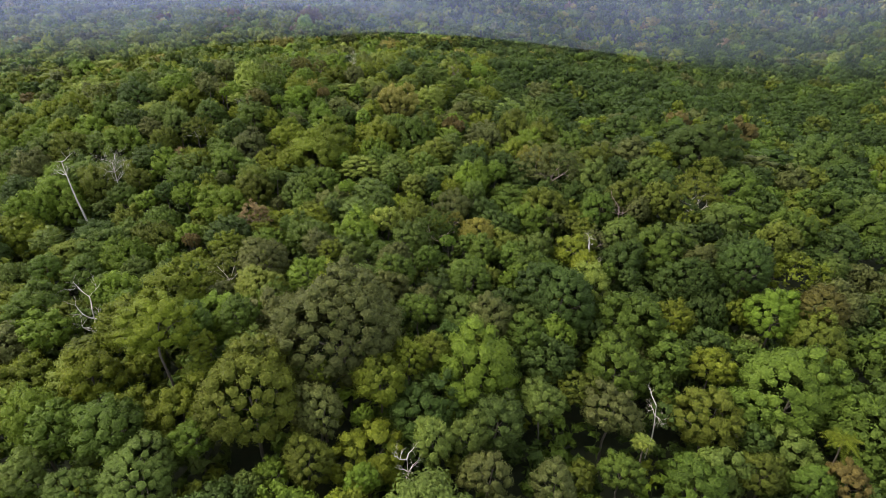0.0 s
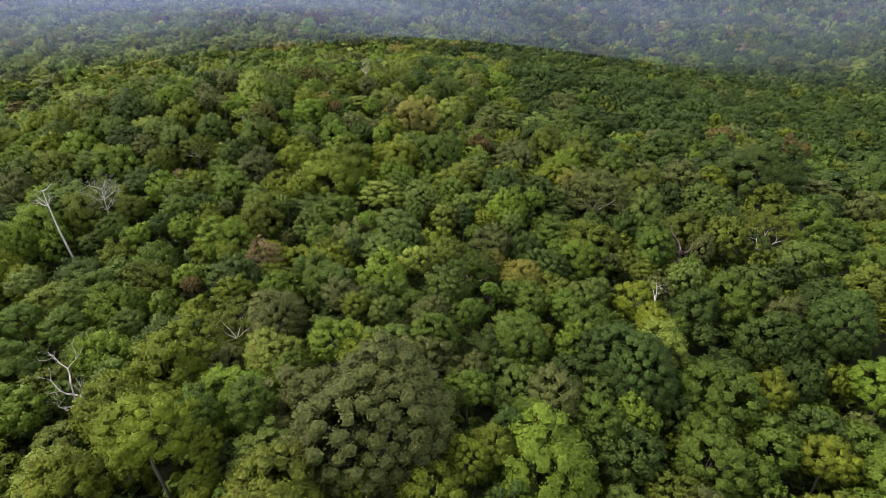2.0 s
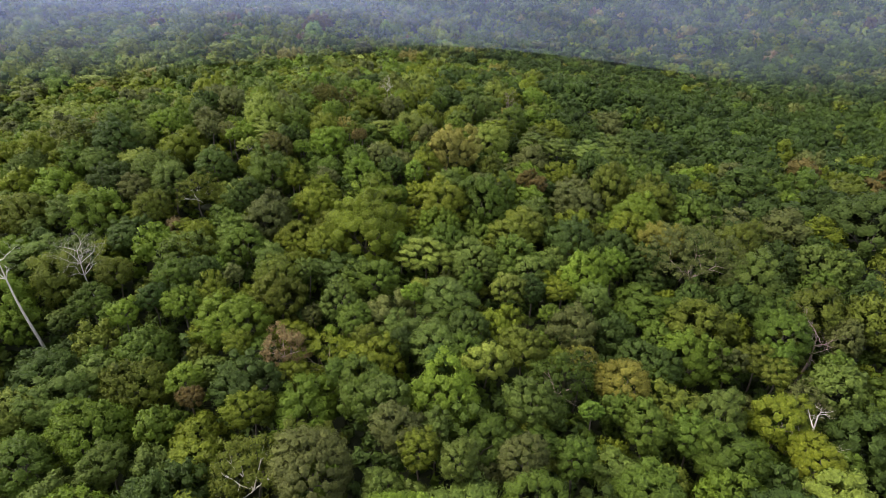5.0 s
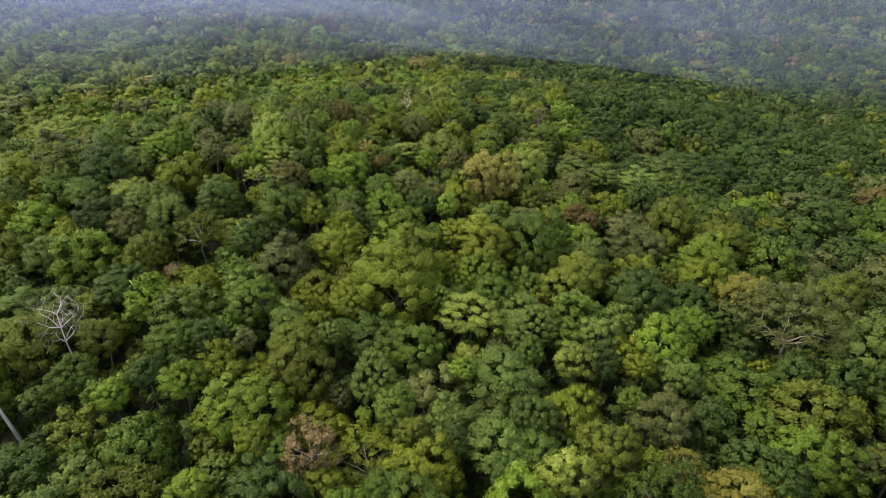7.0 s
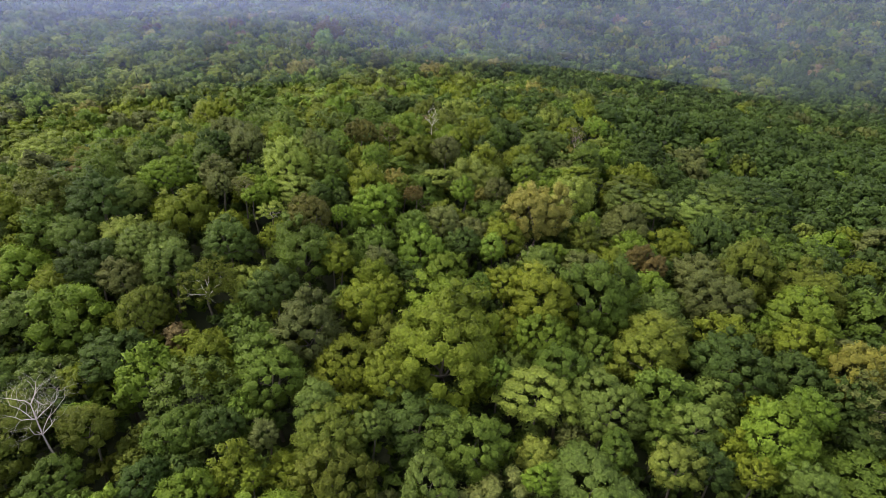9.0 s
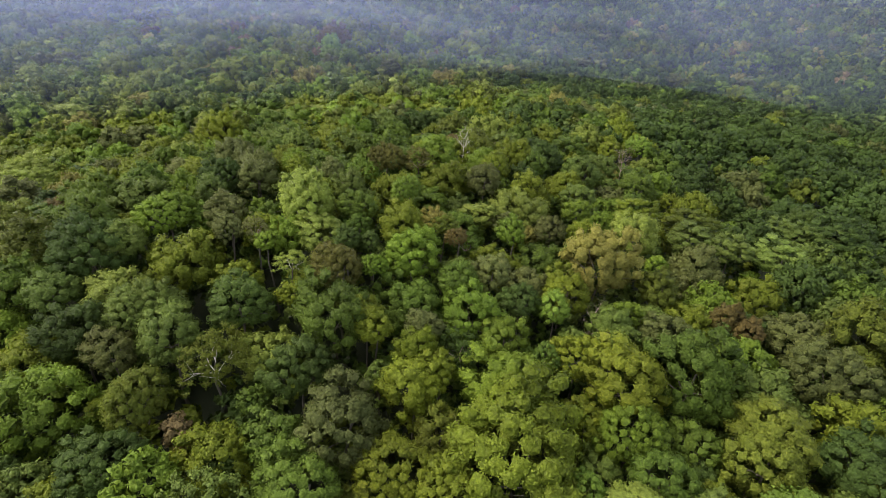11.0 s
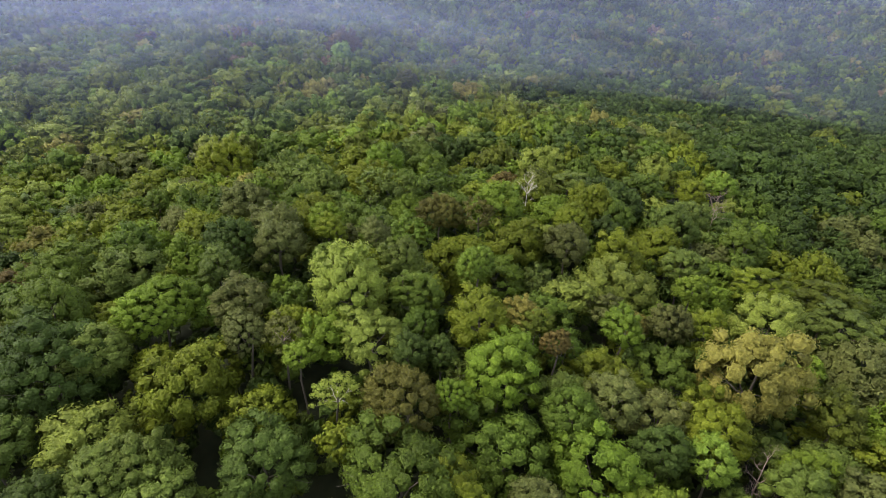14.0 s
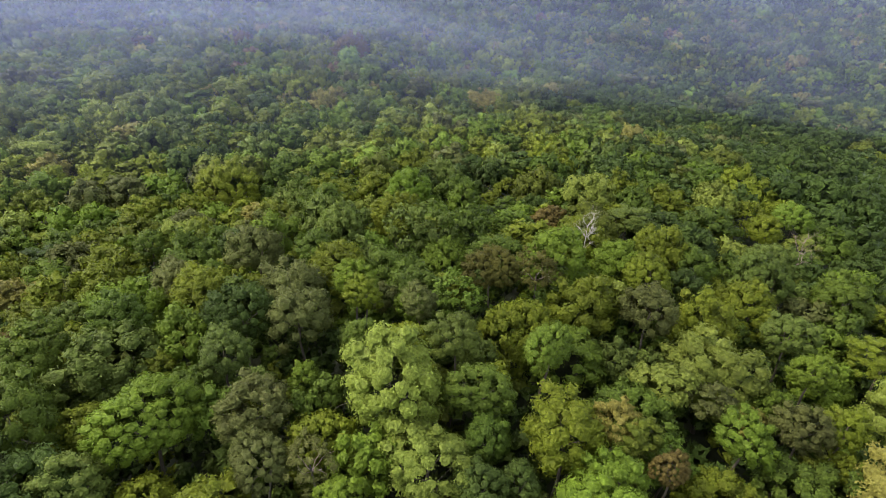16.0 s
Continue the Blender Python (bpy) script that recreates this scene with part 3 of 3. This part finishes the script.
# ---- bare, dead and broken trees, palms ----
def bare_tree(x, y, top, mat, label, seed, lean=(0, 0), reach=0.32, start=0.6, clear=1.2, limbs=7, twigs=2, thick=0.14, stem=0.4):
    r = np.random.default_rng(seed)
    floor = float(canopy(x, y)) - DEPTH - 0.3
    height = top - floor
    base = new("dead_tree")
    base.location = (x, y, floor)
    path = [(lean[0] * k * k * height + 0.25 * math.sin(5 * k + seed), lean[1] * k * k * height + 0.2 * math.sin(7 * k), height * k) for k in np.linspace(0, 1, 9)]
    trunk = new("trunk", mesh_of("trunk", *tube(path, [stem * (1 - 0.8 * k) for k in np.linspace(0, 1, 9)], 8), [mat], smooth=True))
    trunk.parent = base
    for k in range(limbs):
        pieces = []
        s = start + (1 - start) * (k + 0.5) / limbs
        p = np.array(path[min(8, int(round(s * 8)))])
        a = k * 2.4 + r.uniform(-0.5, 0.5)
        branch(p, (math.cos(a), math.sin(a), r.uniform(0.3, 1.0)), height * reach * r.uniform(0.6, 1.1), thick, twigs, r, pieces, bend=0.55, sides=4)
        limb = new("branch", mesh_of("branch", *joined(pieces), [mat], smooth=True))
        limb.parent = base
    tagged(base, label, "dead tree", "dead trees")
    TREES.append((x, y - clear * 0.7, clear))


bare_tree(-85.5, 141.5, 37.5, PALE_BARK, "tall bleached dead tree with a leaning broken trunk", 1, lean=(-0.05, 0.02), reach=0.10, start=0.8, clear=4.5, limbs=4)
bare_tree(-58, 87.5, 28.5, PALE_BARK, "pale dead tree with antler-like forked bare branches", 2, reach=0.28, clear=4.0)
bare_tree(-41, 79.5, 26.5, RED_BARK, "reddish dead tree with dry hanging branches", 3, reach=0.2, start=0.5)
bare_tree(54, 122.5, 26.5, PINK_BARK, "dead tree with a flat pinkish tangle of twigs", 4, reach=0.2, start=0.7, limbs=8, twigs=3, thick=0.09)
bare_tree(37.9, 60, 23, PALE_BARK, "bleached broken snag standing among green crowns", 5, reach=0.11, start=0.75, limbs=4, thick=0.1, stem=0.24)
bare_tree(-1, 48, 29.5, PALE_BARK, "bleached dead tree with forked top branches", 6, reach=0.10, start=0.8, limbs=5, thick=0.1, stem=0.22)
bare_tree(-80.5, 153.5, 32.5, PALE_BARK, "wide whitish dead tree with spreading bare branches", 7, reach=0.2, start=0.72, clear=4.5, limbs=12, twigs=3, thick=0.07, stem=0.25)
bare_tree(-5.6, 190.5, 29.5, PINK_BARK, "pinkish dead tree with twisted bare branches", 8, reach=0.15, clear=3.5, limbs=10, twigs=3, thick=0.09, stem=0.26)
bare_tree(-19.5, 259, 38.8, PALE_BARK, "pale grey leafless tree above the canopy", 9, reach=0.13, start=0.78, clear=3.0, limbs=12, twigs=3, thick=0.06, stem=0.2)
bare_tree(26, 260, 33, PINK_BARK, "grey-pink leafless tree with fine twigs", 10, reach=0.14, start=0.75, limbs=11, twigs=3, thick=0.06, stem=0.2)
bare_tree(40.8, 104, 28, PALE_BARK, "slender tree with a pale bare trunk", 12, reach=0.16, limbs=5)


def palm(x, y, lift, hue, seed, long=3.2):
    r = np.random.default_rng(seed)
    top = float(canopy(x, y)) + lift
    floor = float(canopy(x, y)) - DEPTH - 0.3
    base = new("palm_tree")
    base.location = (x, y, floor)
    h = top - floor
    trunk = new("trunk", mesh_of("trunk", *tube([(0.3 * math.sin(3 * k), 0.2 * k, h * k) for k in np.linspace(0, 1, 7)], [0.2, 0.17, 0.15, 0.14, 0.14, 0.13, 0.12], 8), [BARK], smooth=True))
    trunk.parent = base
    for k in range(13):
        a, rise = k * 2.4, r.uniform(0.1, 0.9)
        rib = [np.array((math.cos(a) * s * long * 0.95, math.sin(a) * s * long * 0.95, long * (rise * s - 0.75 * s * s))) for s in np.linspace(0, 1, 9)]
        pieces = [tube(rib, [0.035 * (1 - 0.8 * s) for s in np.linspace(0, 1, 9)], 4)]
        side = np.array((-math.sin(a), math.cos(a), 0))
        leaf = []
        for i in range(1, 9):
            for sign in (-1, 1):
                for part in (0.0, 0.5):
                    p = rib[i] * (1 - part) + rib[i - 1] * part
                    w = 0.75 * math.sin(math.pi * min(1, (i - part) / 8.6 + 0.12)) + 0.12
                    tip = p + side * sign * w + unit(rib[i] - rib[i - 1]) * 0.35 - np.array((0, 0, 0.22 * w))
                    across = unit(rib[i] - rib[i - 1]) * 0.07
                    leaf += [p - across, (p + tip) / 2 - across + np.array((0, 0, 0.05)), tip, (p + tip) / 2 + across + np.array((0, 0, 0.05))]
        pieces.append((np.array(leaf), np.arange(len(leaf)).reshape(-1, 4)))
        frond = new("frond", mesh_of("frond", *joined(pieces), [LEAF[hue]]))
        frond.parent = base
        frond.location = (0.3 * math.sin(3), 0.2, h)
    tagged(base, "palm with arching feathery green fronds in the canopy", "palm", "palms")
    TREES.append((x, y, 2.2))


palm(65, 53.5, 0.5, "lime", 21)
palm(34, 55, -1.5, "pale", 22, 1.8)
palm(10, 78, -2.0, "mid", 23, 2.6)

# ---- the rest of the canopy ----
FILL = ["mid", "deep", "lime", "sage", "fresh", "olive", "ash", "pale", "tan", "vivid", "rust", "straw"]
ODDS = np.array([0.25, 0.17, 0.12, 0.13, 0.08, 0.10, 0.09, 0.025, 0.015, 0.01, 0.005, 0.005])
ODDS = ODDS / ODDS.sum()


def local_odds(x, y):
    """Sun and shade put into the tree hues: lighter spur and near left, darker hollow to the right."""
    spur = math.exp(-((x + 70) ** 2 / 90 ** 2 + (y - 260) ** 2 / 80 ** 2)) + 0.7 * math.exp(-((x + 180) ** 2 / 110 ** 2 + (y - 380) ** 2 / 130 ** 2)) + 0.5 * math.exp(-((x + 70) ** 2 / 50 ** 2 + (y - 90) ** 2 / 60 ** 2))
    hollow = math.exp(-((x - 170) ** 2 / 150 ** 2 + (y - 335) ** 2 / 95 ** 2))
    spur += 0.6 * math.exp(-((x - 90) ** 2 / 60 ** 2 + (y - 215) ** 2 / 35 ** 2))
    dim = 1 - 0.85 * min(1, 1.2 * hollow)
    w = ODDS * np.array([1, 1 - 0.8 * min(1, spur) + 9.0 * hollow, dim * (1 + 2.8 * spur), dim, dim * (1 + 2.0 * spur), 1, 1, dim * (1 + 2.0 * spur), 1, dim, 1, 1])
    # far trees: paler hues on the left for sun and haze, darker on the right
    if y > 330:
        w = w * np.array([0.9, 0.5 if x < 60 else 3.0, 2.2 if x < 60 else 0.8, 2.2 if x < 60 else 1.3, 1.6 if x < 60 else 0.7, 1.4, 1.3, 4.0 if x < 60 else 0.4, 2.0, 1, 1, 1])
    # near right: darker hues stand in for cloud shade
    elif x > 15 + 0.12 * y:
        w = w * np.array([1.0, 2.6, 0.45, 0.65, 0.5, 1.2, 1.1, 0.4, 0.8, 0.6, 1, 1])
    return w / w.sum()


FORM_ODDS = [("dome", 0.38), ("round", 0.14), ("fine", 0.26), ("tier", 0.08), ("sparse", 0.05), ("tall", 0.09)]
r = np.random.default_rng(77)
TX, TY, TR = (np.array(c) for c in zip(*TREES))


def wedge(y):
    return 0.8 * (0.87 * y + 30) + 14


def inside(x, y):
    w = wedge(max(y, 30)) if y > 30 else 190
    return -w + 0.05 * y < x < w + 0.16 * y + 10


def scatter(y0, y1, r0, r1, tries, gap=0.67, keep=True):
    """Trees thrown over the valley, the broad ones first, each where its crown finds room."""
    reach = wedge(y1) + 0.16 * y1 + 10
    rads = r0 + (r1 - r0) * np.linspace(1, 0, tries) ** 1.7
    xs, ys, rs = (list(TX), list(TY), list(TR)) if keep else ([], [], [])
    first = len(xs)
    cell, grid = 2 * r1 + 14, {}
    for i, (x, y) in enumerate(zip(xs, ys)):
        grid.setdefault((int(x // cell), int(y // cell)), []).append(i)
    px, py = r.uniform(-reach, reach, tries), r.uniform(y0, y1, tries)
    for x, y, rad in zip(px, py, rads):
        if not inside(x, y):
            continue
        cx, cy = int(x // cell), int(y // cell)
        if all((xs[i] - x) ** 2 + (ys[i] - y) ** 2 > (gap * (rs[i] + rad)) ** 2 for u in (-1, 0, 1) for v in (-1, 0, 1) for i in grid.get((cx + u, cy + v), ())):
            grid.setdefault((cx, cy), []).append(len(xs))
            xs.append(x)
            ys.append(y)
            rs.append(rad)
    return list(zip(xs[first:], ys[first:], rs[first:]))


near = scatter(36, 330, 2.3, 6.6, 26000)
middle = scatter(330, 520, 3.4, 7.6, 14000, keep=False)
beyond = scatter(520, 740, 4.0, 7.6, 9000, keep=False)
far = scatter(740, 1180, 6.0, 11.0, 9000, keep=False)
under = scatter(40, 300, 2.6, 4.4, 18000, 0.5, False)

own = [t for t in near if 46 < t[1] < 215 and abs(t[0] + 4 + 0.12 * t[1]) < 26][:95]
for px, py, rad in own:
    form = FORM_ODDS[r.choice(6, p=[o for _, o in FORM_ODDS])][0]
    tree(round(px, 1), round(py, 1), round(rad, 1), FILL[r.choice(8, p=local_odds(px, py)[:8] / local_odds(px, py)[:8].sum())], form, round(r.uniform(-4.5, 0.5), 1))


def woods(name, label, places, leaf, cover, drop, odds=None, rings=2, segs=4, body=0.72, ruffle=0.24, clumps=20):
    """All crowns of a stretch of forest in one body of foliage."""
    radii = sorted(t[-1] for t in places)
    sizes = [radii[len(radii) * k // 8] for k in (1, 4, 7)]
    kinds = []
    for size in sizes:
        m = max(5, int(clumps * (size / sizes[1]) ** 0.8))
        per = max(3, int(cover * 6.28 / ((leaf / size) ** 2 * 0.36) / m))
        kinds.append([[crown_arrays(form, 500 + 7 * v, m, per, 1.15 * leaf / size, rings, segs, body, ruffle) for v in range(3)] for form, _ in FORM_ODDS])
    verts, faces, normals, index, n = [], [], [], [], 0
    for px, py, *sunk, rad in places:
        v, q, w = kinds[int(np.argmin([abs(rad - size) for size in sizes]))][r.choice(6, p=[o for _, o in FORM_ODDS])][r.integers(3)]
        hue = HUES.index(FILL[r.choice(12, p=local_odds(px, py) if odds is None else odds)])
        a = r.uniform(0, 6.28)
        c, s = math.cos(a) * rad, math.sin(a) * rad
        tall = rad * r.uniform(0.85, 1.25)
        back = min(1.0, max(0.0, (py - 150) / 70))
        z = float(canopy(px, py)) + sum(sunk) - 0.5 * rad + r.uniform(-drop, 0.0) + (0.9 - 0.5 * back) * (min(rad, 8.0) - 4.0) - 2.0 * back
        verts.append(np.stack([px + c * v[:, 0] - s * v[:, 1], py + s * v[:, 0] + c * v[:, 1], z + tall * v[:, 2]], -1))
        normals.append(np.stack([math.cos(a) * w[:, 0] - math.sin(a) * w[:, 1], math.sin(a) * w[:, 0] + math.cos(a) * w[:, 1], w[:, 2]], -1))
        faces.append(q + n)
        index.append(np.full(len(q), hue))
        n += len(v)
    ob = new(name, mesh_of(name, np.concatenate(verts), np.concatenate(faces), [LEAF[h] for h in HUES], np.concatenate(index), normals=np.concatenate(normals)))
    return tagged(ob, label, "forest", kind="stuff")


taken = set(own)


def beside(t):
    """Plan distance from the line of flight."""
    k = min(1.0, max(0.0, (-56 * t[0] + 171 * t[1]) / (56 ** 2 + 171 ** 2)))
    return math.hypot(t[0] + 56 * k, t[1] - 171 * k)


rest = [t for t in near if t not in taken]
woods("forest_canopy", "dense mixed green rainforest crowns filling the valley", [t for t in rest if beside(t) < 95], 0.42, 0.8, 5.0, None, 2, 5, 0.76, 0.42, 38)
woods("forest_canopy", "green rainforest crowns to either side of the flight", [t for t in rest if 95 <= beside(t) < 150], 0.62, 0.75, 5.0, None, 2, 4, 0.8, 0.38, 26)
woods("forest_canopy", "green rainforest crowns along the valley sides", [t for t in rest if beside(t) >= 150], 0.95, 0.6, 5.0, None, 2, 4, 0.88, 0.34, 16)
behind = [t for t in scatter(-120, 40, 3.5, 7.0, 5000, keep=False) if t[1] < 32 or abs(t[0]) > 70]
woods("forest_edge", "green rainforest crowns below the start of the flight", behind, 1.9, 0.5, 5.0, None, 2, 4, 0.98, 0.2, 11)
woods("forest_slope", "hazy green rainforest crowns on the slope beyond the spur", middle, 1.2, 0.55, 5.0, None, 2, 4, 0.88, 0.3, 13)
woods("forest_slope", "misty green rainforest crowns higher up the far slope", beyond, 1.9, 0.35, 5.0, None, 2, 4, 0.9, 0.25, 9)
woods("distant_forest", "far rainforest crowns fading into mist", far, 3.2, 0.25, 6.0, None, 2, 4, 0.95, 0.15, 8)
LOW = np.array([0.3, 0.4, 0.05, 0.1, 0.05, 0.1, 0, 0, 0, 0, 0, 0])
under = [(px, py, -6.5, rad) for px, py, rad in under if beside((px, py)) < 110]
woods("undergrowth", "dark green young trees and shrubs under the canopy", under, 1.15, 0.8, 2.5, LOW, 2, 3, 0.8, 0.2, 5)

flank = [(gx0 + r.uniform(-2.5, 2.5), gy0 + r.uniform(-2.5, 2.5), r.uniform(4.2, 6.4)) for gx0 in np.arange(-340, 341, 8.6) for gy0 in np.arange(-110, 330, 8.6)]
flank = [t for t in flank if not inside(t[0], t[1]) or 29 < t[1] < 37 or (t[1] <= 29 and abs(t[0]) > 66)]
woods("forest_edge", "green rainforest crowns beside and below the valley", flank, 2.2, 0.4, 5.0, None, 2, 4, 1.0, 0.2, 10)


# ---- mist and distance haze painted on thin sheets above the crowns, thicker with distance, thinner over the hollow ----
def mist_material(name, start, full, thick, side, scale):
    m, node, link = material(name)
    geo, cloud, xyz = node("ShaderNodeNewGeometry"), node("ShaderNodeTexNoise"), node("ShaderNodeSeparateXYZ")
    cloud.inputs["Scale"].default_value, cloud.inputs["Detail"].default_value = scale, 3
    link(geo.outputs["Position"], cloud.inputs["Vector"])
    link(geo.outputs["Position"], xyz.inputs[0])

    def ranged(source, a, b, c, e):
        out = node("ShaderNodeMapRange")
        out.interpolation_type = "SMOOTHSTEP"
        for key, number in zip(("From Min", "From Max", "To Min", "To Max"), (a, b, c, e)):
            out.inputs[key].default_value = number
        link(source, out.inputs["Value"])
        return out.outputs[0]

    def times(a, b):
        product = node("ShaderNodeMath")
        product.operation = "MULTIPLY"
        product.use_clamp = True
        link(a, product.inputs[0])
        link(b, product.inputs[1])
        return product.outputs[0]

    # haze as sheet opacity: grows along y, uneven by noise, less to the right
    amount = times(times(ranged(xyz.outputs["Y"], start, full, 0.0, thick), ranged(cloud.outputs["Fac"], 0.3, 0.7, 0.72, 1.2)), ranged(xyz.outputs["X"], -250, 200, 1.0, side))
    clear, haze_tint, mix = node("ShaderNodeBsdfTransparent"), node("ShaderNodeBsdfDiffuse"), node("ShaderNodeMixShader")
    haze_tint.inputs["Color"].default_value = (0.36, 0.41, 0.69, 1)
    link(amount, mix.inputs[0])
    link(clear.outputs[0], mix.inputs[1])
    link(haze_tint.outputs[0], mix.inputs[2])
    link(mix.outputs[0], node("ShaderNodeOutputMaterial").inputs[0])
    return m


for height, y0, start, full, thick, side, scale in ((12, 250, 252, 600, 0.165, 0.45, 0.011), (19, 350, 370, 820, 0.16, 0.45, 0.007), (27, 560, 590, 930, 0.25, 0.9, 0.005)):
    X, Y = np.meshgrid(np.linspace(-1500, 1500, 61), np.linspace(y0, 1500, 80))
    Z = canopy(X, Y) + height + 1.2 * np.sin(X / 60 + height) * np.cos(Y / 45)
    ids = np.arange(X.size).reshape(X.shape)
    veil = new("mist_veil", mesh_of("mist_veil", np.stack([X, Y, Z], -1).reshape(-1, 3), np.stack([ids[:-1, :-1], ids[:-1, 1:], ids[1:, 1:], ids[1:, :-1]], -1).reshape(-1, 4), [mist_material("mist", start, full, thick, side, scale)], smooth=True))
    tagged(veil, "thin bluish see-through sheet standing in for mist and haze over the far forest", "mist", kind="structure")
